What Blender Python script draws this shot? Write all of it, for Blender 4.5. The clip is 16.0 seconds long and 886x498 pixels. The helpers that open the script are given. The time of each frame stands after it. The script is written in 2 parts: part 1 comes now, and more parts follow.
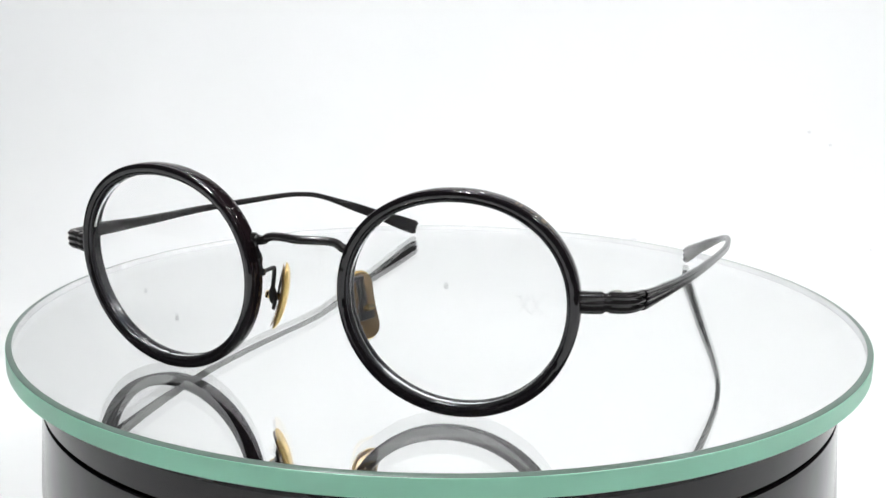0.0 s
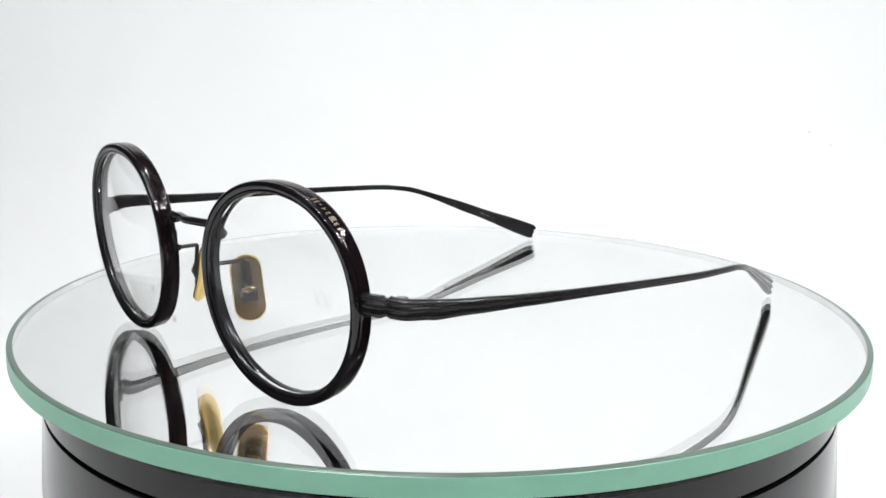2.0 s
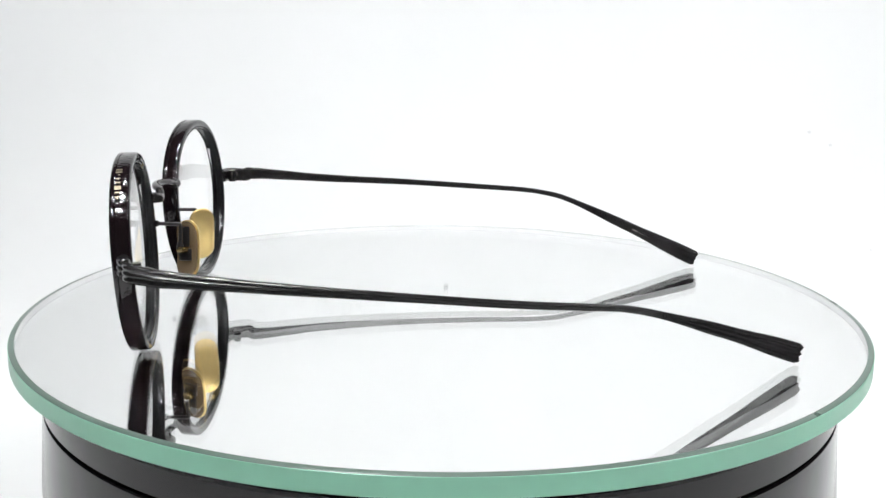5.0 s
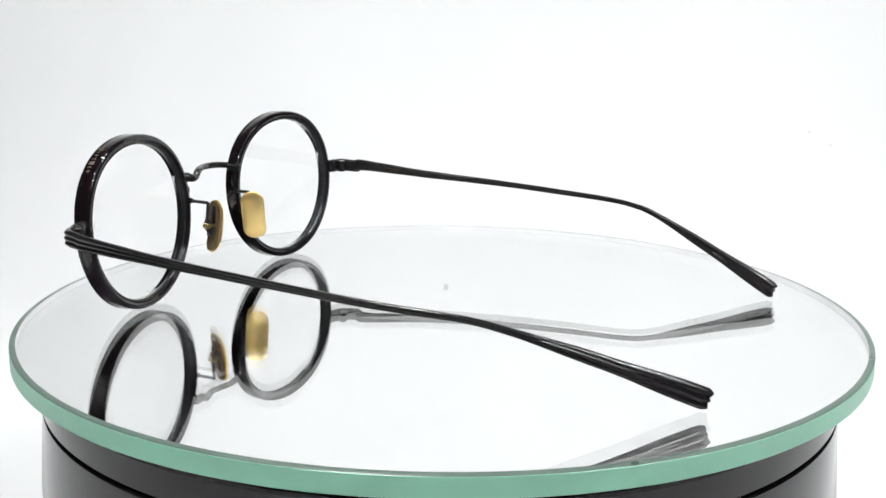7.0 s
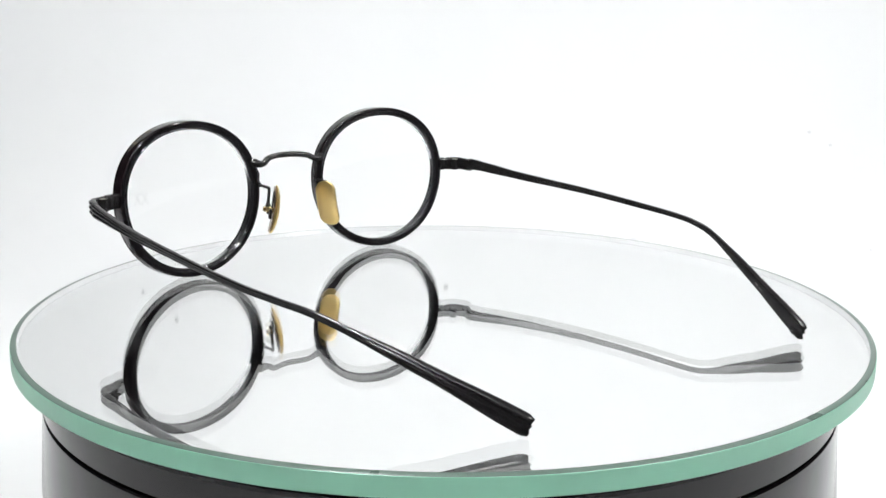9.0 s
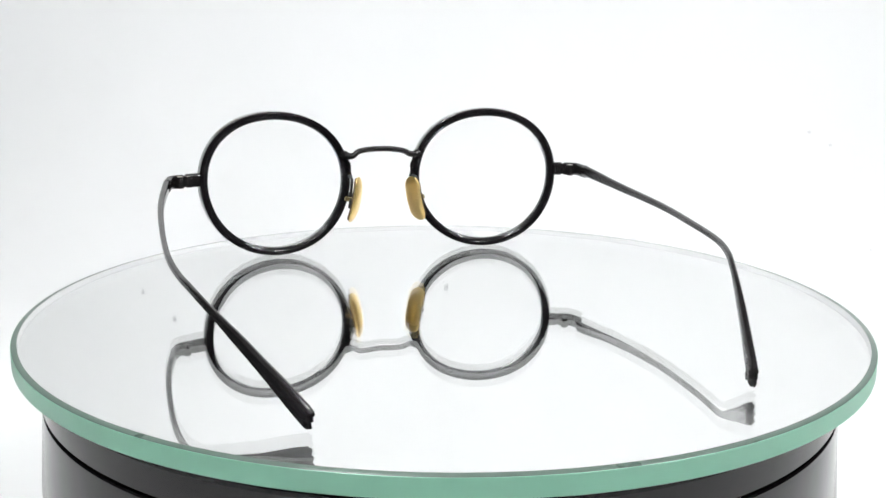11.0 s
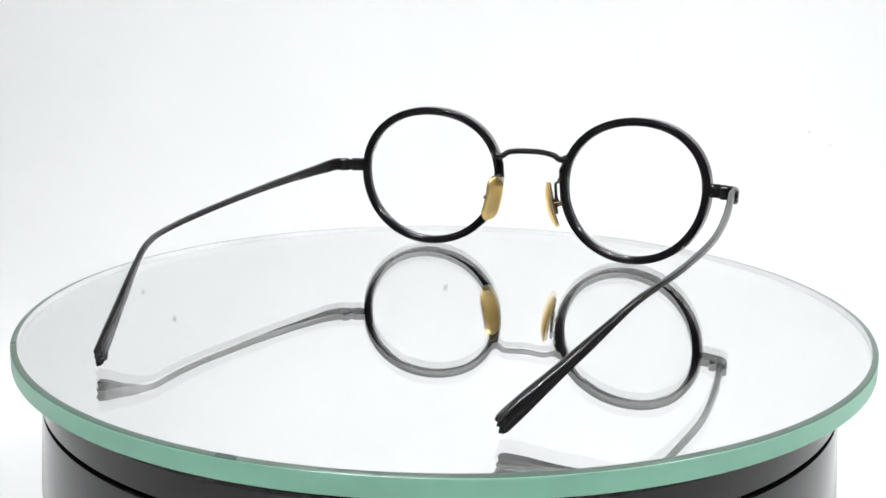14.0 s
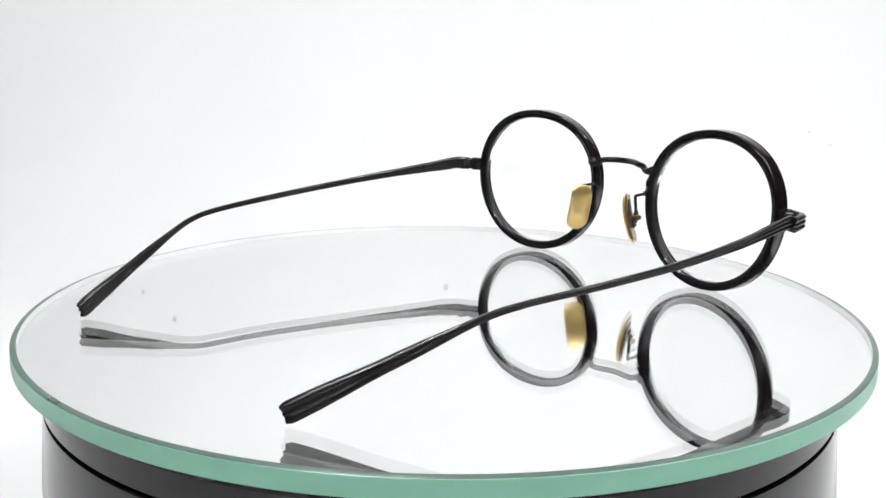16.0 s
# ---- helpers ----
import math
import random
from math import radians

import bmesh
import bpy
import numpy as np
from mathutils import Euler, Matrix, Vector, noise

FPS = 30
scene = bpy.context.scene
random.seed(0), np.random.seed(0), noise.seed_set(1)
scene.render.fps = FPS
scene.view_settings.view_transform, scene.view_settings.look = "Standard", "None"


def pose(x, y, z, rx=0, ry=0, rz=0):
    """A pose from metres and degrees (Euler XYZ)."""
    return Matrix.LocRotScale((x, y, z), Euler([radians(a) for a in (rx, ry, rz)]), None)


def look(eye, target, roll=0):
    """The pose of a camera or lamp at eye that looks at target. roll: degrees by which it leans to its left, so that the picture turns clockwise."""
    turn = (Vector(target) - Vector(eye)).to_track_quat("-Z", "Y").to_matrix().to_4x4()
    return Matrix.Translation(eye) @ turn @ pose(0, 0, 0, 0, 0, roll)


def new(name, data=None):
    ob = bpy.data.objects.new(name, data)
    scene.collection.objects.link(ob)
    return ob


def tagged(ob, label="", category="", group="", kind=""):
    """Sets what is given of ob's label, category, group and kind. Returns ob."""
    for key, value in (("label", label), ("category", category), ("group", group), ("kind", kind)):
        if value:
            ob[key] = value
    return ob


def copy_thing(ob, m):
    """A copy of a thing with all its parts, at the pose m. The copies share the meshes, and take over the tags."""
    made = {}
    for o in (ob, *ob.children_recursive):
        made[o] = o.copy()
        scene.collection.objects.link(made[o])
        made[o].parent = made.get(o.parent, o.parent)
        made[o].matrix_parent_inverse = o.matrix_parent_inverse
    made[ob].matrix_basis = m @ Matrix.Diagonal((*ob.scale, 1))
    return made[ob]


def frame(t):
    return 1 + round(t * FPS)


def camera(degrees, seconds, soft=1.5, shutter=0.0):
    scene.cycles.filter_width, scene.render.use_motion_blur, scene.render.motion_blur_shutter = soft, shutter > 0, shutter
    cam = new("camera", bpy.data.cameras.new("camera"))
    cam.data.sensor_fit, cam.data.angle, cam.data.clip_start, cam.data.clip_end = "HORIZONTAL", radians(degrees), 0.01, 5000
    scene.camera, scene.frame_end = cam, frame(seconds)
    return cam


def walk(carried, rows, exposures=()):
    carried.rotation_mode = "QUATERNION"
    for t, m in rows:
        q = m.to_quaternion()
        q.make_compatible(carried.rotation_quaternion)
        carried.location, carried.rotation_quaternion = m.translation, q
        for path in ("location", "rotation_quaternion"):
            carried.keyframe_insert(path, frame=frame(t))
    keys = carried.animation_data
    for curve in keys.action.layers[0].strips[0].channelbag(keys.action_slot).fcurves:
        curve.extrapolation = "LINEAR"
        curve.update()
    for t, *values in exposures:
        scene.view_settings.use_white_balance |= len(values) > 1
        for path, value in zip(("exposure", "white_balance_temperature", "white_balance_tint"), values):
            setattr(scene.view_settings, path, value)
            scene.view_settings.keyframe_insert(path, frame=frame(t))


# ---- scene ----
cam = camera(43.69, 16.0)
EYE, PITCH = Vector((0.0, -0.2795, 0.0783)), 0.2216
VIEW = look(EYE, EYE + Vector((0, math.cos(PITCH), -math.sin(PITCH))), 0.583)
walk(cam, [(0, VIEW), (16, VIEW)])

# ---- light: a dim room; three bars of bare diodes over a white paper sweep ----
world = bpy.data.worlds.new("dim_room")
scene.world = world
world.use_nodes = True
world.node_tree.nodes["Background"].inputs[0].default_value = (0.9, 0.95, 1.0, 1)
world.node_tree.nodes["Background"].inputs[1].default_value = 0.05
DIODE = 622.0
scene.view_settings.exposure = 0.0


# ---- materials ----
def material(name, base, rough=0.5, metal=0.0, **more):
    m = bpy.data.materials.new(name)
    m.use_nodes = True
    b = m.node_tree.nodes["Principled BSDF"]
    b.inputs["Base Color"].default_value = (*base, 1)
    b.inputs["Roughness"].default_value = rough
    b.inputs["Metallic"].default_value = metal
    for key, value in more.items():
        b.inputs[key.replace("_", " ")].default_value = value
    return m


def grain(m, scale, colour=0.0, rough=0.0, bump=0.0, detail=4.0, stretch=(1, 1, 1)):
    """Noise on a material: base colour, roughness and relief vary by the given shares."""
    t = m.node_tree
    b = t.nodes["Principled BSDF"]
    co = t.nodes.new("ShaderNodeTexCoord")
    mp = t.nodes.new("ShaderNodeMapping")
    mp.inputs["Scale"].default_value = stretch
    n = t.nodes.new("ShaderNodeTexNoise")
    n.inputs["Scale"].default_value, n.inputs["Detail"].default_value = scale, detail
    t.links.new(co.outputs["Object"], mp.inputs["Vector"])
    t.links.new(mp.outputs["Vector"], n.inputs["Vector"])
    if colour:
        base = b.inputs["Base Color"].default_value[:3]
        r = t.nodes.new("ShaderNodeValToRGB")
        r.color_ramp.elements[0].position, r.color_ramp.elements[1].position = 0.3, 0.7
        r.color_ramp.elements[0].color = (*[c * (1 - colour) for c in base], 1)
        r.color_ramp.elements[1].color = (*[min(1, c * (1 + colour)) for c in base], 1)
        t.links.new(n.outputs["Fac"], r.inputs["Fac"])
        t.links.new(r.outputs["Color"], b.inputs["Base Color"])
    if rough:
        r = t.nodes.new("ShaderNodeMapRange")
        v = b.inputs["Roughness"].default_value
        r.inputs["From Min"].default_value, r.inputs["From Max"].default_value = 0.3, 0.7
        r.inputs["To Min"].default_value, r.inputs["To Max"].default_value = max(0, v - rough), v + rough
        t.links.new(n.outputs["Fac"], r.inputs["Value"])
        t.links.new(r.outputs["Result"], b.inputs["Roughness"])
    if bump:
        r = t.nodes.new("ShaderNodeBump")
        r.inputs["Strength"].default_value, r.inputs["Distance"].default_value = 1.0, bump
        t.links.new(n.outputs["Fac"], r.inputs["Height"])
        if b.inputs["Normal"].is_linked:
            t.links.new(b.inputs["Normal"].links[0].from_socket, r.inputs["Normal"])
        t.links.new(r.outputs["Normal"], b.inputs["Normal"])
    return m


PAPER = grain(material("white_paper", (0.86, 0.87, 0.88), 0.85), 9, colour=0.012)
ACETATE = grain(material("black_acetate", (0.008, 0.007, 0.008), 0.035, IOR=1.5), 900, rough=0.015, bump=0.000005, detail=3)
grain(ACETATE, 560, bump=0.00008, detail=0.5)
ACETATE_SIDE = grain(material("tooled_black_acetate", (0.008, 0.005, 0.006), 0.045, IOR=1.5), 1150, rough=0.015, bump=0.0001, detail=1)
PLATED = grain(material("black_plated_metal", (0.014, 0.013, 0.0135), 0.19, 0.12, IOR=1.55), 1500, rough=0.04, bump=0.000003, stretch=(1, 0.15, 1))
EYEWIRE = grain(material("polished_black_metal", (0.045, 0.045, 0.048), 0.16, 0.7), 1200, rough=0.06)
GOLD = grain(material("gold_plate", (0.92, 0.69, 0.29), 0.33, 1.0), 500, colour=0.02, rough=0.03)
BRONZE = grain(material("brown_pad_backing", (0.32, 0.23, 0.14), 0.22, 0.6), 300, colour=0.06, rough=0.04)
DARK_WIRE = material("dark_wire", (0.016, 0.015, 0.016), 0.3, 0.2)
PALE_GOLD = material("pale_gold_clasp", (0.80, 0.62, 0.32), 0.2, 1.0)
SCREW = material("pale_screw_metal", (0.26, 0.26, 0.20), 0.3, 0.9)
LENS = material("clear_lens", (1, 1, 1), 0.0, Transmission_Weight=1.0, IOR=1.25)
SLAB = material("float_glass", (0.996, 1.0, 0.998), 0.0, Transmission_Weight=1.0, IOR=1.5)
SILVER = material("silvering", (0.992, 0.994, 0.992), 0.0, 1.0)
EDGE = grain(material("ground_green_glass_edge", (0.38, 0.84, 0.62), 0.35, IOR=1.5, Transmission_Weight=0.5), 60, colour=0.06, rough=0.05)
INNER = material("frosted_inner_edge", (0.40, 0.41, 0.42), 0.7)
CHAMFER = material("grey_inner_chamfer", (0.19, 0.19, 0.21), 0.6)
BEVEL = grain(material("polished_glass_bevel", (0.12, 0.18, 0.15), 0.32, IOR=1.5, Transmission_Weight=0.3), 80, colour=0.10, rough=0.05)
PLASTIC = grain(material("black_plastic", (0.006, 0.0052, 0.0055), 0.11, IOR=1.36), 45, colour=0.2, rough=0.03)
GROOVE = material("dark_groove", (0.006, 0.006, 0.006), 0.6)
PRINT = material("worn_gold_print", (0.20, 0.165, 0.115), 0.4, 0.5)
FAINT = material("faint_grey_print", (0.10, 0.095, 0.095), 0.5, 0.3)
MARK = material("frosted_white_print", (0.66, 0.66, 0.70), 0.6, Alpha=0.025)
SPECK = material("grey_dust", (0.45, 0.46, 0.48), 0.9)
PALE_SPECK = material("pale_dust", (0.74, 0.745, 0.76), 0.9)
ROOM = grain(material("dim_grey_paint", (0.10, 0.10, 0.11), 0.8), 3, colour=0.06)
HOUSING = material("white_enamel", (0.75, 0.75, 0.75), 0.4)
GLOW = material("lit_diode", (1, 1, 1), 0.5, Emission_Color=(0.985, 0.99, 0.985, 1), Emission_Strength=DIODE)


# ---- mesh helpers ----
def part(name, bm, mat, parent=None, label="", smooth=40):
    """One mesh object from a bmesh, under a thing or a part."""
    bmesh.ops.recalc_face_normals(bm, faces=bm.faces)
    me = bpy.data.meshes.new(name)
    bm.to_mesh(me)
    bm.free()
    me.materials.append(mat)
    if smooth:
        me.shade_smooth()
        me.set_sharp_from_angle(angle=radians(smooth))
    ob = new(name, me)
    ob.parent = parent
    return tagged(ob, label)


def thing(name, label, category, kind="", group=""):
    return tagged(new(name), label, category, group, kind)


def loft(rings, bm=None, closed=False, caps=True):
    """Skin over rings of equally many points; closed joins the last ring to the first."""
    bm = bm or bmesh.new()
    vs = [[bm.verts.new(p) for p in ring] for ring in rings]
    n = len(vs[0])
    for a, b in zip(vs, vs[1:] + (vs[:1] if closed else [])):
        for i in range(n):
            bm.faces.new((a[i], a[(i + 1) % n], b[(i + 1) % n], b[i]))
    if caps and not closed:
        for ring in (vs[0], vs[-1]):
            mid = bm.verts.new(sum((v.co for v in ring), Vector()) / n)
            for i in range(n):
                bm.faces.new((ring[i], ring[(i + 1) % n], mid))
    return bm


def lathe(profile, bm=None, segments=160):
    """A ring or disc turned round the z axis from (radius, z) points, closed along the profile."""
    rings = []
    for i in range(segments):
        a = 2 * math.pi * i / segments
        rings.append([(r * math.cos(a), r * math.sin(a), z) for r, z in profile])
    return loft(rings, bm, closed=True)


def disc(radius, top, bottom, segments=160):
    """A solid plate with sharp edges."""
    bm = bmesh.new()
    bmesh.ops.create_cone(bm, cap_ends=True, segments=segments, radius1=radius, radius2=radius, depth=top - bottom)
    bmesh.ops.translate(bm, vec=(0, 0, (top + bottom) / 2), verts=bm.verts)
    return bm


def block(size, m, bevel=0.0, segments=2, bm=None):
    """A box of that size at the pose m, with rounded edges."""
    fresh = bmesh.new()
    bmesh.ops.create_cube(fresh, size=1)
    bmesh.ops.scale(fresh, vec=size, verts=fresh.verts)
    if bevel:
        bmesh.ops.bevel(fresh, geom=fresh.edges[:], offset=bevel, segments=segments, affect="EDGES", profile=0.5)
    bmesh.ops.transform(fresh, matrix=m, verts=fresh.verts)
    return fresh


def spline(points, n):
    """n points along a smooth curve through the given ones."""
    p = [Vector(q) for q in points]
    p = [2 * p[0] - p[1], *p, 2 * p[-1] - p[-2]]
    out = []
    for k in range(n):
        s = k / (n - 1) * (len(p) - 3)
        i = min(int(s), len(p) - 4)
        t = s - i
        a, b, c, d = p[i:i + 4]
        out.append(0.5 * (2 * b + (c - a) * t + (2 * a - 5 * b + 4 * c - d) * t * t + (3 * b - a - 3 * c + d) * t ** 3))
    return out


def tube(points, radius, n=24, sides=12, flat=1.0, up=(0, 0, 1)):
    """A wire along a smooth curve; radius may be a function of the share of the way; flat squeezes it along up."""
    path = spline(points, n)
    rings = []
    for k, p in enumerate(path):
        way = (path[min(k + 1, n - 1)] - path[max(k - 1, 0)]).normalized()
        side = way.cross(Vector(up))
        if side.length < 0.2:
            side = way.cross(Vector((0, 1, 0)))
        side.normalize()
        lift = side.cross(way).normalized()
        r = radius(k / (n - 1)) if callable(radius) else radius
        rings.append([p + r * (math.cos(a) * side + flat * math.sin(a) * lift) for a in (2 * math.pi * j / sides for j in range(sides))])
    return loft(rings)


# ---- the paper sweep and the room ----
FLOOR, BACK, SIDE, CEIL, FRONT = -0.075, 0.42, 0.50, 0.50, -0.34


def build_place():
    # floor that sweeps up into the back wall
    prof = [(FRONT, FLOOR)]
    r = 0.16
    for i in range(17):
        a = math.pi / 2 * i / 16
        prof.append((BACK - r + r * math.sin(a), FLOOR + r - r * math.cos(a)))
    prof.append((BACK, CEIL))
    outline = prof + [(y + 0.004 * (y > BACK - r), z - 0.004) if z < FLOOR + r else (y + 0.004, z) for y, z in reversed(prof)]
    rings = [[(x, y, z) for y, z in outline] for x in (-SIDE, SIDE)]
    tagged(part("backdrop", loft(rings), PAPER), "seamless white paper sweep behind the turntable", "backdrop", kind="structure")
    # the dim room round it
    for name, size, at in (("wall_north", (3.2, 0.1, 2.4), (0, 1.45, 0.4)), ("wall_south", (3.2, 0.1, 2.4), (0, -1.65, 0.4)),
                           ("wall_west", (0.1, 3.0, 2.4), (-1.55, -0.1, 0.4)), ("wall_east", (0.1, 3.0, 2.4), (1.55, -0.1, 0.4)),
                           ("ceiling", (3.2, 3.2, 0.1), (0, -0.1, 1.65)), ("floor", (3.2, 3.2, 0.1), (0, -0.1, -0.85))):
        tagged(part(name, block(size, pose(*at)), ROOM, smooth=0), "plain dark grey surface of the dim room", name.split("_")[0], kind="structure")
    stand = thing("table", "plain white table under the paper sweep", "table")
    part("tabletop", block((1.1, BACK - FRONT + 0.08, 0.03), pose(0, (FRONT + BACK) / 2, FLOOR - 0.0195), 0.003), HOUSING, stand)
    for x in (-0.5, 0.5):
        for y in (FRONT + 0.06, BACK - 0.04):
            part("leg", block((0.04, 0.04, 0.69), pose(x, y, -0.4545), 0.003), HOUSING, stand)


def build_diodes():
    strip = thing("led_strip", "white light bar with a row of lit diodes", "lamp", group="light bars")
    part("housing", block((0.60, 0.036, 0.008), pose(0, 0, 0.004), 0.001), HOUSING, strip)
    chip = None
    for x in (-0.27, -0.22, 0.20, 0.25):
        if chip is None:
            chip = part("diode", disc(0.010, 0.0, -0.0019, 20), GLOW, strip, "glowing round diode")
            chip.location = (x, 0, -0.0001)
        else:
            more = new("diode", chip.data)
            more.parent, more.location = strip, (x, 0, -0.0001)
            tagged(more, "glowing round diode")
    strip.matrix_basis = pose(0.15, -0.16, CEIL)
    copy_thing(strip, pose(0.15, 0.04, CEIL))
    copy_thing(strip, pose(0.06, -0.34, CEIL - 0.03, 25))
    rail = thing("light_stand", "slim black stand that carries the light bars", "stand")
    for x in (-0.56, 0.56):
        part("post", block((0.012, 0.012, CEIL - FLOOR + 0.03), pose(x, -0.03, (CEIL + FLOOR + 0.03) / 2), 0.001), PLASTIC, rail)
    for y, z in ((-0.34, CEIL - 0.014), (-0.16, CEIL + 0.014), (0.04, CEIL + 0.014)):
        part("crossbar", block((1.13, 0.01, 0.01), pose(0, y, z), 0.001), PLASTIC, rail)
    for x in (-0.56, 0.56):
        part("side_bar", block((0.01, 0.47, 0.01), pose(x, -0.12, CEIL + 0.025), 0.001), PLASTIC, rail)


def speck(x, y, z, r, tilt, mat=None):
    bm = bmesh.new()
    bmesh.ops.create_uvsphere(bm, u_segments=14, v_segments=8, radius=r)
    bmesh.ops.scale(bm, vec=(1, 0.12, 0.85), verts=bm.verts)
    ob = part("dust_speck", bm, mat or SPECK)
    ob.matrix_basis = pose(x, y, z, tilt)
    tagged(ob, "small grey speck added on the white paper for dust fixed in view", "dust speck", group="specks on the paper")


def build_specks():
    """Small grey specks added on the upright paper for dust spots fixed in view, which also show in the mirror."""
    for x, z, r in ((0.0021, 0.1034, 0.0017), (-0.1763, 0.1268, 0.0016), (-0.1962, 0.1089, 0.0013)):
        speck(x, BACK - 0.0001, z, r, 0)
    # and where the paper curves up
    for x, bend, r in ((0.2234, 58.6, 0.0014), (0.2352, 55.5, 0.0011), (0.2426, 26.9, 0.0010), (0.1088, 29.3, 0.0022)):
        a = radians(bend)
        speck(x, BACK - 0.16 + 0.1599 * math.sin(a), FLOOR + 0.16 - 0.1599 * math.cos(a), r, bend - 90, PALE_SPECK)


# ---- turntable and mirror ----
DISC_R, DISC_T = 0.1065, 0.0046


def build_turntable():
    base = thing("turntable", "round black plastic turntable with a groove round its side", "turntable")
    R, top, off = 0.0997, -DISC_T - 0.0004, Matrix.Translation((-0.0003, 0, 0))

    def put(name, profile, mat, label=""):
        bm = lathe(profile)
        bmesh.ops.transform(bm, matrix=off, verts=bm.verts)
        return part(name, bm, mat, base, label)

    # added ring, set back and matte black for the shadow band under the plate
    put("neck", [(0.02, top), (R - 0.004, top), (R - 0.004, -0.0083), (0.02, -0.0083)], GROOVE, "black recess giving the shadow band under the plate")
    put("turning_rim", [(0.02, -0.0083), (R - 0.0006, -0.0083), (R, -0.0089), (R, -0.0151), (R - 0.0004, -0.0155), (0.02, -0.0155)], PLASTIC)
    put("seam", [(0.02, -0.0155), (R - 0.0012, -0.0155), (R - 0.0012, -0.0161), (0.02, -0.0161)], GROOVE, "dark recessed seam")
    # the drum widens slightly towards its rounded foot
    put("drum", [(0.02, -0.0161), (R - 0.0004, -0.0161), (R, -0.0165), (R + 0.0014, -0.0358), (R + 0.0011, -0.0372), (R, -0.0392), (R - 0.0016, -0.0415), (R - 0.003, -0.044),
                 (R - 0.003, FLOOR + 0.002), (R - 0.005, FLOOR), (0.02, FLOOR)], PLASTIC)
    return base


def build_mirror():
    plate = thing("mirror_disc", "round mirror plate of thick glass with a green ground edge", "mirror")
    inner = DISC_R - 0.00145
    off = Matrix.Translation((-0.00055, -0.0002, 0))

    def put(name, bm, mat, label="", smooth=40):
        bmesh.ops.transform(bm, matrix=off, verts=bm.verts)
        return part(name, bm, mat, plate, label, smooth)

    around = [2 * math.pi * i / 200 for i in range(200)]
    glass = put("glass", loft([[(inner * math.cos(a), inner * math.sin(a), z) for a in around] for z in (0.0, -0.0007, -DISC_T + 0.0003)]), SLAB, "clear glass")
    glass.visible_shadow = False
    glass.data.materials.append(INNER)
    glass.data.materials.append(CHAMFER)
    for f in glass.data.polygons:
        f.material_index = 0 if abs(f.normal.z) > 0.5 else 2 if f.center.z > -0.0007 else 1
    put("silvering", disc(inner - 0.00003, -DISC_T + 0.0004, -DISC_T - 0.0002, 200), SILVER, "mirror coating")
    rims = [put("bevel", lathe([(inner + 0.00004, -0.00002), (inner + 0.0002, -0.00003), (DISC_R - 0.0003, -0.00016), (DISC_R - 0.0001, -0.0003), (inner + 0.00004, -0.0004)], segments=200), BEVEL, "narrow grey polished bevel"),
            put("ground_edge", lathe([(inner + 0.00004, -0.0004), (DISC_R - 0.0001, -0.0003), (DISC_R, -0.0004), (DISC_R, -DISC_T + 0.0003), (DISC_R - 0.0003, -DISC_T), (inner + 0.00004, -DISC_T)], segments=200), EDGE, "green ground edge")]
    for ob in rims:
        ob.data.materials.append(INNER)
        for f in ob.data.polygons:
            mid = f.center - Vector((off.translation.x, off.translation.y, 0))
            if Vector((mid.x, mid.y)).length < inner + 0.0002 and abs(f.normal.z) < 0.3:
                f.material_index = 1
    return plate


# ---- the glasses ----
RX, RZ = 0.02382, 0.02245
SIDES = {
    1: dict(rim=(0.0333, -0.0707, 0.02260), az=0.107, lean=-0.046, corner=(0.0659, -0.0644, 0.0248), jut=0.0,
            temple=((0.0668, -0.058, 0.02424), (0.0692, -0.035, 0.02287), (0.07, -0.01, 0.02128), (0.0697, 0.012, 0.01976), (0.0682, 0.026, 0.01883), (0.0664, 0.034, 0.01796), (0.0636, 0.042, 0.01584), (0.0565, 0.058, 0.00998), (0.0479, 0.0777, 0.0022)),
            pad_top=(0.0086, -0.0638, 0.0244), pad_low=(0.0113, -0.0638, 0.0108)),
    -1: dict(rim=(-0.0338, -0.0691, 0.02261), az=-0.106, lean=-0.056, corner=(-0.0649, -0.0630, 0.0247), jut=0.0012,
             temple=((-0.0645, -0.056, 0.025), (-0.0663, -0.035, 0.02334), (-0.0672, -0.01, 0.02206), (-0.0656, 0.012, 0.021), (-0.0638, 0.026, 0.02035), (-0.062, 0.034, 0.01961), (-0.0593, 0.042, 0.01779), (-0.0528, 0.058, 0.01128), (-0.0438, 0.0788, 0.0023)),
             pad_top=(-0.0084, -0.0633, 0.0241), pad_low=(-0.0114, -0.0642, 0.0104)),
}


def rim_axes(side):
    """Centre, the axes outwards and up in the rim's plane, and the way it faces."""
    s = SIDES[side]
    lean = s["lean"]
    n = Vector((math.sin(s["az"]) * math.cos(lean), -math.cos(s["az"]) * math.cos(lean), math.sin(lean)))
    u = n.cross(Vector((0, 0, 1))).normalized()
    v = u.cross(n).normalized()
    if v.z < 0:
        v = -v
    if u.x * side < 0:
        u = -u
    return Vector(s["rim"]), u, v, n


def on_rim(side, angle, out, ahead):
    """A point by the angle (0 outwards, 90 up), the distance past the outer edge and the distance to the front."""
    c, u, v, n = rim_axes(side)
    # a little wider to the front, and slightly squarish
    out += 0.06 * ahead + 0.00014 * math.sin(2 * angle) - 0.00006 * math.cos(3 * angle) + 0.00026 * math.sin(3 * angle) - 0.00015 * math.cos(4 * angle)
    return c + (RX + out) * math.cos(angle) * u + (RZ + out) * math.sin(angle) * v + ahead * n


def ring(side, profile, segments=128):
    return loft([[on_rim(side, 2 * math.pi * i / segments, o / 1000, 0.93 * a / 1000) for o, a in profile] for i in range(segments)], closed=True)


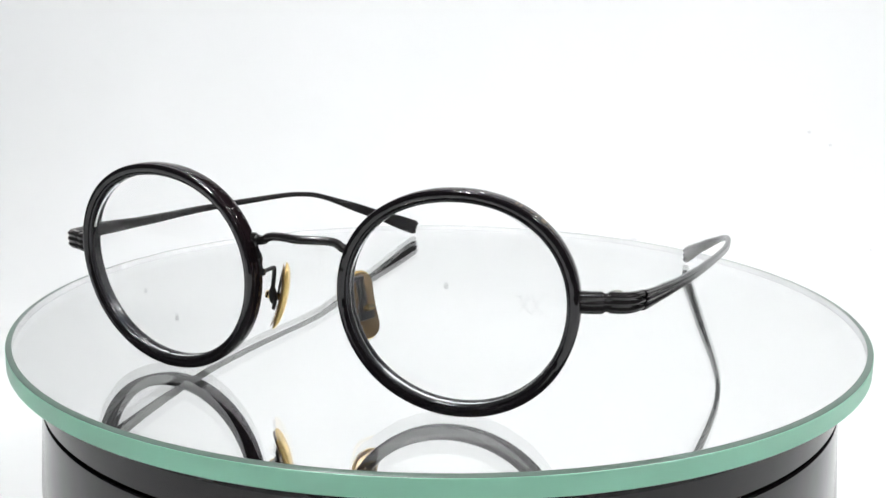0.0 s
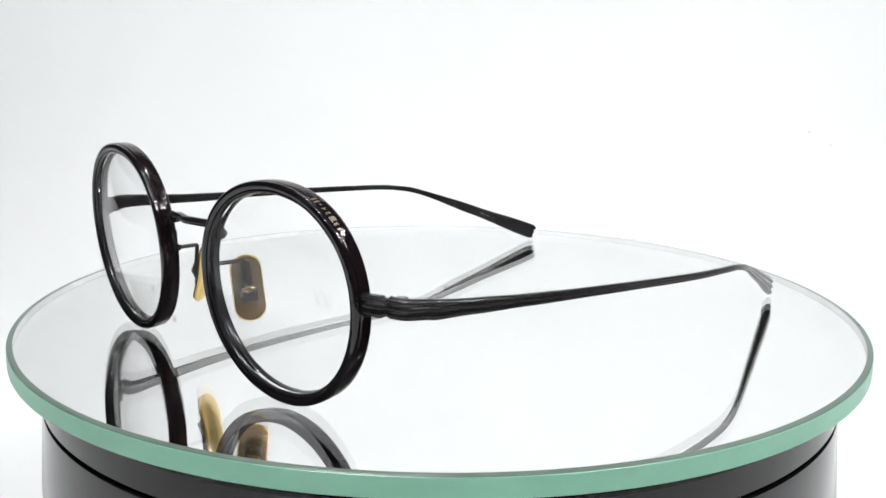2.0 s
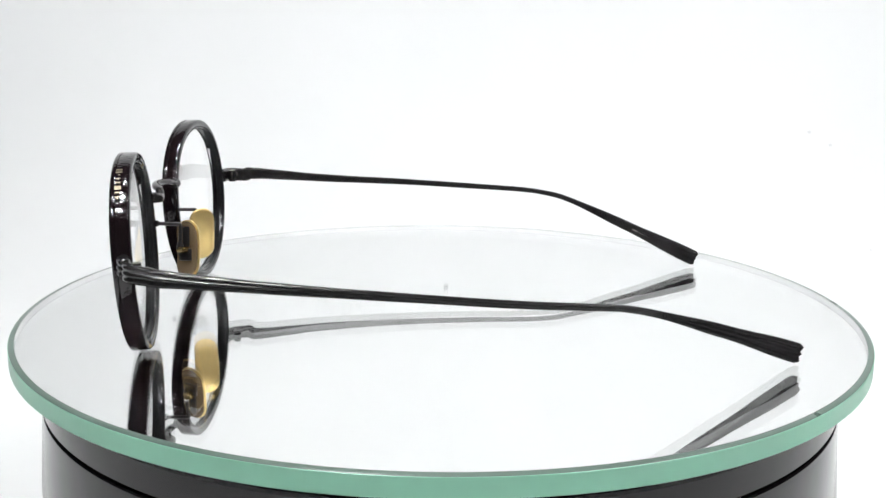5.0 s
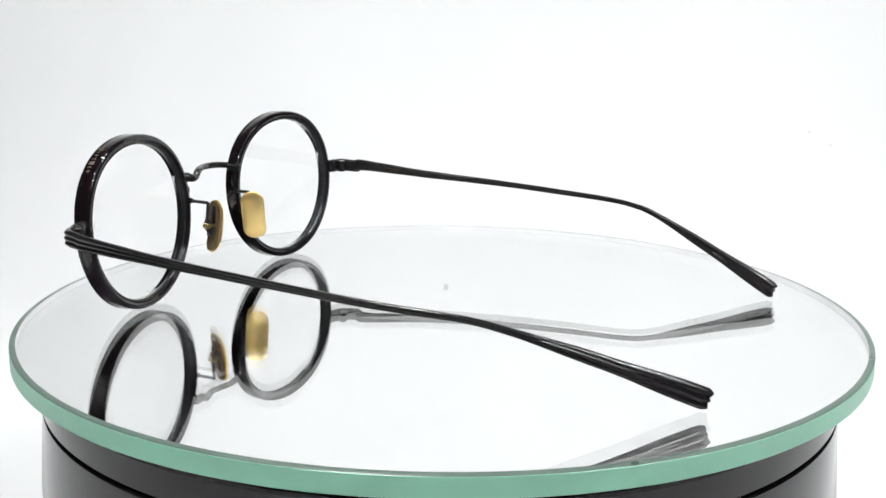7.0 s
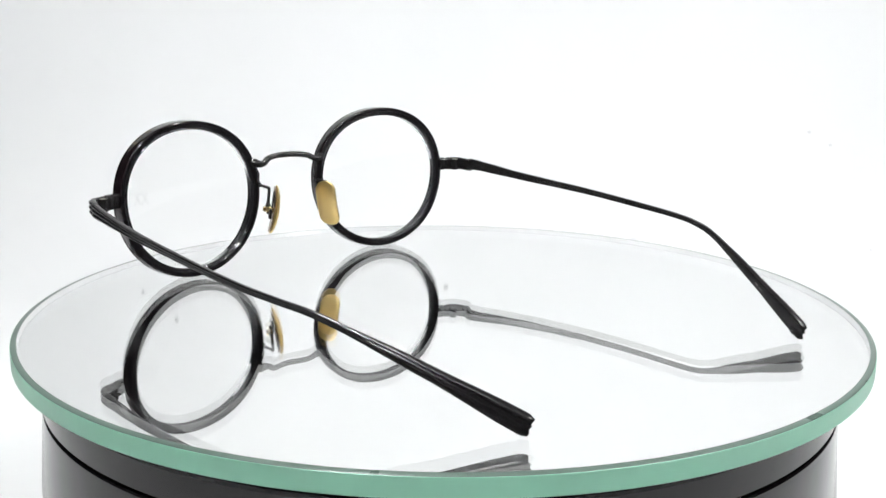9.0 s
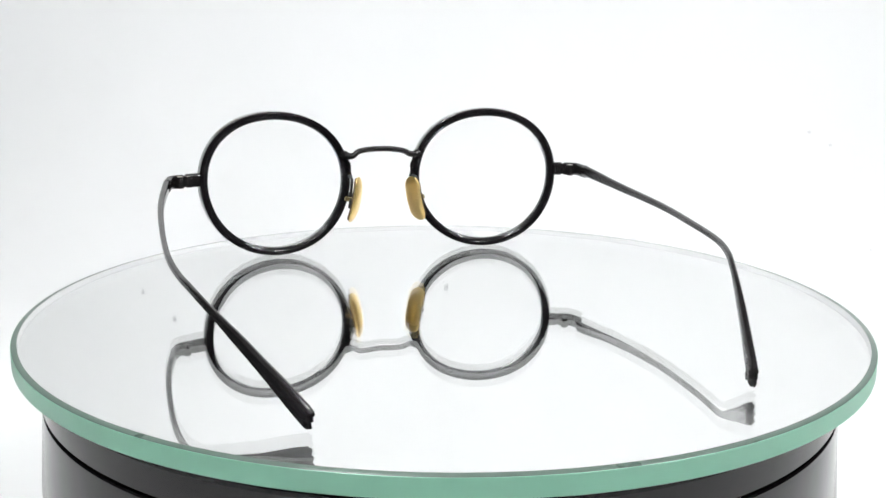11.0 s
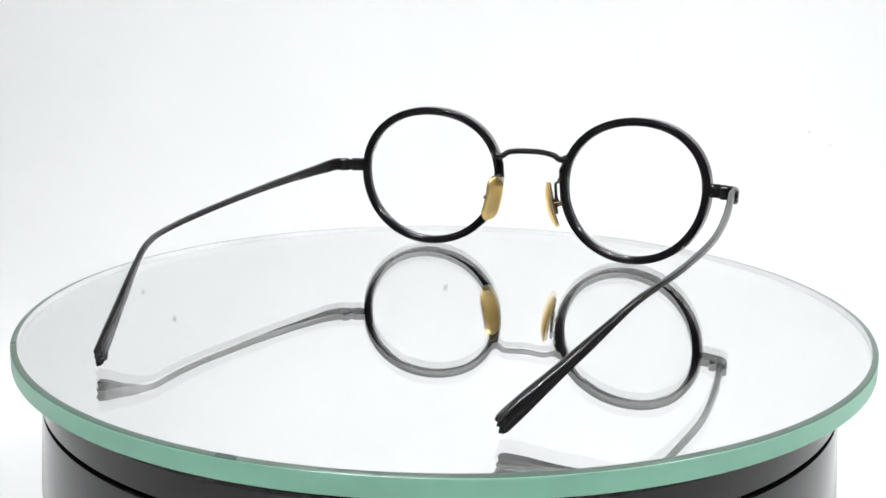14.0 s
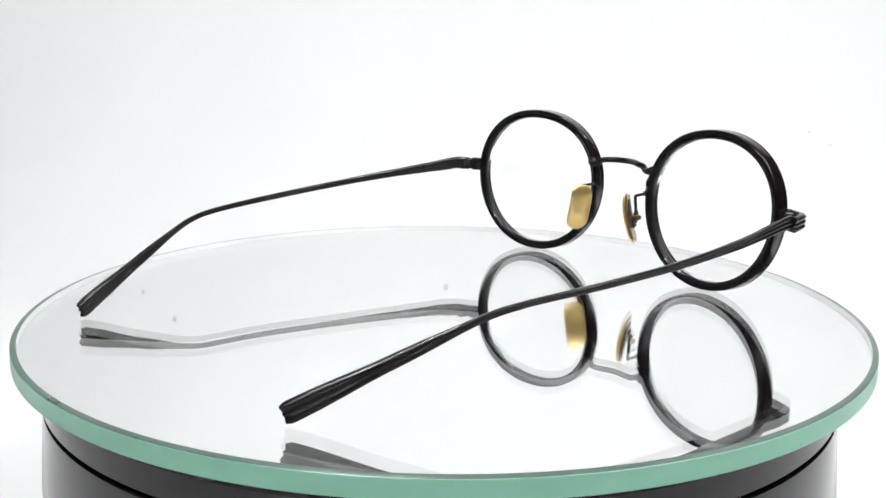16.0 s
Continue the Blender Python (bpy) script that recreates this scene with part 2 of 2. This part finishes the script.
def ridged(h, t, lobes, inner=0.0, rows=22):
    """A temple's section: outer side with three ridges, inner side flat or, towards the tip, notched. Points (out, up)."""
    pts = []
    for i in range(rows + 1):
        q = -1 + 2 * i / rows
        q = math.sin(q * math.pi / 2)
        body = t / 2 * max(0.0, 1 - abs(q) ** 5) ** 0.5
        cut = lobes * 0.00042 * (1 - abs(math.sin(1.5 * math.pi * (q + 1)))) * (abs(q) < 0.93)
        pts.append((body - cut, q * h / 2))
    for i in range(1, rows):
        q = math.sin((1 - 2 * i / rows) * math.pi / 2)
        cut = inner * 0.00040 * (1 - abs(math.sin(1.5 * math.pi * (q + 1)))) * (abs(q) < 0.93)
        pts.append((cut - t / 2 * max(0.0, 1 - abs(q) ** 5) ** 0.5, q * h / 2))
    return pts


def mix(a, b, t):
    return a + (b - a) * t


def keyed_value(s, keys):
    for (s0, v0), (s1, v1) in zip(keys, keys[1:]):
        if s <= s1:
            t = max(0.0, (s - s0) / (s1 - s0))
            return mix(v0, v1, t * t * (3 - 2 * t))
    return keys[-1][1]


def bar(path, side, height, thick, lobes, scallop=0.0, notch=((0, 0), (1, 0))):
    """A ridged bar along a path; the ridges face away from the middle of the glasses."""
    n = len(path)
    length = [0.0]
    for a, b in zip(path, path[1:]):
        length.append(length[-1] + (b - a).length)
    rings = []
    for k, p in enumerate(path):
        s = length[k] / length[-1]
        way = (path[min(k + 1, n - 1)] - path[max(k - 1, 0)]).normalized()
        out = way.cross(Vector((0, 0, 1))).normalized()
        if out.dot(Vector((side, -0.6, 0))) < 0:
            out = -out
        up = out.cross(way).normalized()
        if up.z < 0:
            up = -up
        h = keyed_value(s, height)
        row = []
        for o, w in ridged(h, keyed_value(s, thick), keyed_value(s, lobes), keyed_value(s, notch)):
            q = p + o * out + w * up
            if scallop:
                # three rounded lobes at the tip
                end = max(0.0, 1 - (length[-1] - length[k]) / 0.0023)
                q = q - way * scallop * end * (1 - abs(math.sin(1.5 * math.pi * (2 * w / h + 1))))
            row.append(q)
        rings.append(row)
    return loft(rings)


def temple_path(side):
    s = SIDES[side]
    corner = Vector(s["corner"])
    jut = s["jut"]
    start = corner + Vector((-0.0044 * side, -0.0016 - jut, 0))
    first = corner + Vector((0.0003 * side, 0.0040, -0.0003))
    head = spline([start, corner + Vector((-0.0018 * side, -0.0008 - jut, 0)), corner + Vector((-0.0005 * side, 0.0006 - jut, 0)), first], 16)
    arm = spline([first, *s["temple"]], 64)
    tip = [arm[-2].lerp(arm[-1], f) for f in (0.3, 0.55, 0.75, 0.9, 0.97, 1)]
    return head[:-1] + arm[:-1] + tip


def rounded_pad(m, w, h, t, rows=30, sides=28):
    """A curved cushion with round ends: w wide, h high, t thick, domed to +z and thinner towards its ends."""
    r = w * 0.46
    rings = []
    for j in range(rows + 1):
        y = -math.cos(math.pi * j / rows) * h / 2 * 0.999
        past = max(0.0, abs(y) - (h / 2 - r))
        half = w / 2 - r + math.sqrt(r * r - past * past)
        thick = t * (1 - 0.45 * abs(2 * y / h) ** 3) * (0.35 + 0.65 * math.sqrt(1 - (past / r) ** 2))
        bend = -0.0008 * (2 * y / h) ** 2
        row = []
        for i in range(sides):
            a = 2 * math.pi * i / sides
            c, q = math.cos(a), math.sin(a)
            row.append(m @ Vector((half * math.copysign(abs(c) ** 0.75, c), y, bend + thick * (0.8 if q > 0 else 0.45) * math.copysign(abs(q) ** 0.9, q))))
        rings.append(row)
    return loft(rings)


def frame_of(origin, x, z):
    """A pose from an origin, its x way and about its z way."""
    x = Vector(x).normalized()
    y = Vector(z).cross(x).normalized()
    z = x.cross(y)
    m = Matrix((x, y, z)).transposed().to_4x4()
    m.translation = origin
    return m


def glyph(text, size, m, mat, parent, name="lettering", label=""):
    cu = bpy.data.curves.new("text", "FONT")
    cu.body, cu.size, cu.extrude, cu.align_x, cu.align_y = text, size, size * 0.012, "CENTER", "CENTER"
    tmp = bpy.data.objects.new("text", cu)
    scene.collection.objects.link(tmp)
    me = bpy.data.meshes.new_from_object(tmp.evaluated_get(bpy.context.evaluated_depsgraph_get()))
    bpy.data.objects.remove(tmp)
    me.transform(m)
    me.materials.clear()
    me.materials.append(mat)
    ob = new(name, me)
    ob.parent = parent
    return tagged(ob, label)


def build_glasses():
    g = thing("eyeglasses", "round black-rimmed eyeglasses with gold nose pads, temples open", "eyeglasses")
    outer = [(-0.5, -2.25), (-0.16, -2.1), (-0.02, -1.8), (0, -1.4), (0, 0.75), (-0.05, 0.9), (-0.2, 0.98), (-0.2, 1.08), (-0.06, 1.16),
             (-0.04, 1.6), (-0.16, 1.95), (-0.45, 2.2), (-0.9, 2.3), (-1.4, 2.25), (-1.75, 2.05), (-1.8, 1.6), (-1.95, 0.0), (-1.8, -1.9), (-1.5, -2.2), (-1.0, -2.3)]
    wire = [(-1.82, 1.75), (-1.98, 1.86), (-2.2, 1.8), (-2.42, 1.5), (-2.5, 1.1), (-2.5, 0.3), (-2.36, 0.1), (-2.5, -0.1), (-2.5, -1.3), (-2.35, -1.75), (-2.0, -1.95), (-1.84, -1.85)]
    for side in (1, -1):
        s = SIDES[side]
        c, u, v, n = rim_axes(side)
        rim = part("rim", ring(side, outer), ACETATE, g, "glossy black acetate rim", 50)
        rim.data.materials.append(ACETATE_SIDE)
        for f in rim.data.polygons:
            f.material_index = int(abs(f.normal.dot(n)) < 0.5 and f.normal.dot(f.center - c) > 0)
        part("eyewire", ring(side, wire), EYEWIRE, rim, "thin polished dark metal inner ring", 50)
        # lens: a shallow curved shell, front and back
        rings = []
        rx, rz = RX - 0.00238, RZ - 0.00238
        for share, back in [(k / 8, 0) for k in range(1, 9)] + [(k / 8, 1) for k in range(8, 0, -1)]:
            dome = 0.0019 * (1 - share * share)
            rings.append([c + share * rx * math.cos(a) * u + share * rz * math.sin(a) * v + (dome + 0.0011 - 0.0013 * back) * n
                          for a in (2 * math.pi * i / 72 for i in range(72))])
        lens = part("lens", loft(rings), LENS, g, "clear demo lens")
        lens.visible_shadow = False
        # end piece with the hinge
        corner = Vector(s["corner"])
        root = on_rim(side, math.asin((corner.z - c.z) / RZ), -0.0009, -0.0002)
        root.z = corner.z
        joint = corner + Vector((-0.0042 * side, -0.0015 - s["jut"], 0))
        path = spline([root, root.lerp(joint, 0.45) + Vector((0, -0.0005, 0)), joint + Vector((0, -0.0001, 0))], 34)
        end = part("end_piece", bar(path, side, ((0, 0.0042), (0.40, 0.0042), (0.43, 0.0040), (0.46, 0.0042), (0.74, 0.0042), (0.84, 0.0034), (0.92, 0.0036), (1, 0.0042)),
                                    ((0, 0.0026), (0.40, 0.0027), (0.43, 0.0024), (0.46, 0.0027), (0.74, 0.0027), (0.84, 0.0019), (0.92, 0.0021), (1, 0.0026)), ((0, 1), (1, 1))), PLATED, g, "black metal end piece with three ridges")
        hinge = corner + Vector((-0.0035 * side, 0.0003, 0))
        part("hinge", tube([hinge + Vector((0, 0, z)) for z in (-0.0017, 0, 0.0017)], 0.0011, 6, 14), PLATED, end, "round hinge barrel")
        part("screw", tube([hinge + Vector((0, 0, z)) for z in (0.0016, 0.0017, 0.0018)], 0.0008, 4, 14), SCREW, end, "small screw head")
        # temple
        path = temple_path(side)
        temple = part("temple", bar(path, side, ((0, 0.0041), (0.05, 0.0039), (0.12, 0.0031), (0.2, 0.00245), (0.32, 0.0020), (0.45, 0.00175), (0.66, 0.0015), (0.72, 0.0016), (0.85, 0.0030), (0.98, 0.0047), (1, 0.0047)),
                                    ((0, 0.0024), (0.08, 0.0018), (0.5, 0.0013), (0.7, 0.0013), (0.95, 0.0020), (0.993, 0.0020), (1, 0.0010)),
                                    ((0, 1), (0.12, 1), (0.42, 0.15), (0.70, 0.15), (0.8, 0.7), (1, 1.1)), 0.0011, ((0, 0), (0.95, 0), (0.975, 1), (1, 1))), PLATED, g, "slim black metal temple flaring to a scalloped tip", 50)
        # unreadable stampings on the inner side
        n_path = len(path)
        for k0, width, count in ((9, 0.0012, 5), (n_path - 12, 0.0013, 5)):
            for i in range(count):
                p = path[k0].lerp(path[k0 + 3], (i + 0.5) / count)
                way = (path[k0 + 3] - path[k0]).normalized()
                inner = Vector((-side, 0, 0))
                inner = (inner - way * inner.dot(way)).normalized()
                m = frame_of(p + inner * (0.00062 if k0 < 20 else 0.00078), way, inner)
                part("stamping", block(((path[k0 + 3] - path[k0]).length / count * (0.75 if i != 2 else 0.4), 0.0006, 0.0003), m), FAINT, temple, "faint stamped bar", 0)
        # polished beads before the tip, one on each lobe of the inner side
        way = (path[-1] - path[-7]).normalized()
        inner = Vector((-side, 0, 0))
        inner = (inner - way * inner.dot(way)).normalized()
        across = inner.cross(way).normalized()
        for k, back in ((-1, 0.0032), (0, 0.0024), (1, 0.0030)):
            m = frame_of(path[-1] - way * back + across * (0.00148 * k) + inner * 0.00082, way + across * 0.25 * k, inner)
            part("bead", block((0.0021, 0.0007, 0.0005), m, 0.00024, 3), EYEWIRE, temple, "small polished bead")
        # nose pad on its arm
        top, low = Vector(s["pad_top"]), Vector(s["pad_low"])
        face = Vector((-0.885 * side, 0.465, 0.0))
        mid = (top + low) / 2
        y = (top - low).normalized()
        z = (face - y * face.dot(y)).normalized()
        x = y.cross(z)
        m = Matrix((x, y, z)).transposed().to_4x4()
        m.translation = mid + z * 0.00075
        stem = m @ pose(0, 0, -0.00075)
        pad = part("nose_pad", rounded_pad(m, 0.0066, (top - low).length + 0.0004, 0.0012), GOLD, g, "golden metal nose pad")
        elbow = mid - z * 0.0018 + Vector((-0.0011 * side, -0.0005, 0.0060))
        foot = Vector((side * 0.0101, -0.0711 if side > 0 else -0.0700, elbow.z + 0.0001))
        drop = mid - z * 0.0022 + Vector((-0.0011 * side, -0.0005, 0))
        part("pad_arm", tube([foot, foot.lerp(elbow, 0.6), foot.lerp(elbow, 0.93), elbow + Vector((0, 0, -0.0002)), elbow + Vector((0, 0, -0.0010)),
                              elbow.lerp(drop, 0.6), drop, drop + Vector((0, 0, -0.0018))], 0.00046, 56, 10, up=(0.3, 1, 0.2)), DARK_WIRE, pad, "thin black wire arm")
        part("backing", rounded_pad(m @ pose(0, 0, -0.00062), 0.0062, (top - low).length - 0.0003, 0.0004), BRONZE, pad, "brown backing of the pad")
        part("bracket", block((0.0019, 0.0050, 0.0005), m @ pose(0, 0.0030, -0.0012), 0.0002), DARK_WIRE, pad, "dark back plate")
        part("clasp", block((0.0017, 0.0016, 0.0034), stem @ pose(0, -0.0002, -0.0014), 0.0005), PALE_GOLD, pad, "small pale gold clasp")
        part("pin", tube([stem @ Vector((dx, -0.0002, -0.0020)) for dx in (-0.0014, 0, 0.0014)], 0.0005, 6, 10), PALE_GOLD, pad)
        part("clasp_plate", block((0.0036, 0.0030, 0.0008), m @ pose(0, -0.0014, -0.0015), 0.0003), DARK_WIRE, pad, "dark seat of the clasp")
        part("knob", tube([drop + Vector((0, 0, dz)) for dz in (-0.0019, -0.0008, 0.0006, 0.0018)], lambda q: 0.0004 + 0.0005 * math.sin(math.pi * q), 16, 12), DARK_WIRE, pad, "dark round knob behind the clasp")
        # mounting strip on the back of the rim, from the bridge down to the arm
        top_a, low_a = math.pi - math.asin(0.0078 / RZ), math.pi - math.asin(max(-0.9, (foot.z - c.z - 0.0006) / RZ))
        strip = [on_rim(side, mix(top_a, low_a, q), 0.0001, -0.0012) for q in (0, 0.2, 0.4, 0.6, 0.8, 1)]
        part("mounting_strip", tube(strip, lambda q: 0.0006 + 0.00016 * math.cos(4 * math.pi * q), 28, 10, up=n), PLATED, g, "short black metal strip on the rim")
        part("arm_root", block((0.0012, 0.0013, 0.0015), frame_of(foot, (0, 1, 0), (0, 0, 1)), 0.0003), PLATED, pad)
    # bridge: a stub on each rim, a short step up, then a flat arc to the front
    bridge_pts = [Vector(p) for p in ((0.0122, -0.0716, 0.0309), (0.0108, -0.0702, 0.0305), (0.0097, -0.0700, 0.0303), (0.0086, -0.0701, 0.0306), (0.0077, -0.0703, 0.0313), (0.0064, -0.0708, 0.0318),
                                      (0.0032, -0.0722, 0.0320), (-0.0002, -0.0729, 0.0320), (-0.0034, -0.0722, 0.0320), (-0.0064, -0.0712, 0.0317), (-0.0080, -0.0710, 0.0313), (-0.0092, -0.0704, 0.0306),
                                      (-0.0103, -0.0701, 0.0304), (-0.0114, -0.0701, 0.0305), (-0.0126, -0.0707, 0.0308))]
    bridge = part("bridge", tube(bridge_pts, lambda s: 0.00098 + 0.00028 * min(1, abs(2 * s - 1) * 1.2) ** 4, 90, 14, 0.9), PLATED, g, "slim black metal bridge")
    for p in (bridge_pts[1].lerp(bridge_pts[0], 0.5), bridge_pts[-2].lerp(bridge_pts[-1], 0.4)):
        part("bridge_foot", block((0.0018, 0.0020, 0.0026), pose(*p), 0.0006), PLATED, bridge)
    # worn size print on one rim: readable digits, then bars
    rim = next(o for o in g.children if o.name == "rim")
    angle = radians(41.5)
    for ch, adv in (("4", 1.25), ("3", 1.35), ("[]", 1.5), ("2", 1.25), ("4", 1.3), ("-", 1.0), ("|", 0.9), ("|", 1.1)):
        p = on_rim(1, angle, 0.00005, 0.0003)
        q = on_rim(1, angle + 0.01, 0.00005, 0.0003)
        nrm = (p - Vector(SIDES[1]["rim"]))
        m = frame_of(p, q - p, nrm)
        if ch in ("[]", "|"):
            wide = 0.0010 if ch == "[]" else 0.0004
            part("bar", block((wide, 0.0013, 0.00008), m), PRINT, rim, "worn gold bar", 0)
        else:
            glyph(ch, 0.0015, m, PRINT, rim, "lettering", "worn gold digit")
        angle += adv * 0.00098 / RX
    # pale sign on one lens: two crossed strokes
    lens = next(o for o in g.children if o.name == "lens")
    c, u, v, n = rim_axes(1)
    for k in range(2):
        for turn in (1, -1):
            m = frame_of(c + u * (0.0135 + 0.0024 * k) + v * 0.0016 + n * 0.00235, u * 0.5 + v * 0.86 * turn, n)
            part("sign_stroke", block((0.0042, 0.0007, 0.00012), m), MARK, lens, "pale frosted stroke", 0)
    return g


build_place()
build_specks()
build_diodes()
turntable = build_turntable()
mirror = build_mirror()
glasses = build_glasses()


# ---- turning ----
def motions():
    drift = ((0, -0.03), (2.5, -0.06), (4, -0.26), (7, -0.28), (9, 0.45), (11.5, 0.52), (12.5, 0.20), (13.5, 0.03), (16, -0.31))
    rows = []
    for i in range(33):
        t = i / 2
        e = float(np.interp(t, [a for a, _ in drift], [b for _, b in drift]))
        rows.append((t, pose(0, 0, 0, 0, 0, -23.20 - 12.8005 * t + e)))
    walk(mirror, rows)
    walk(glasses, rows)


motions()
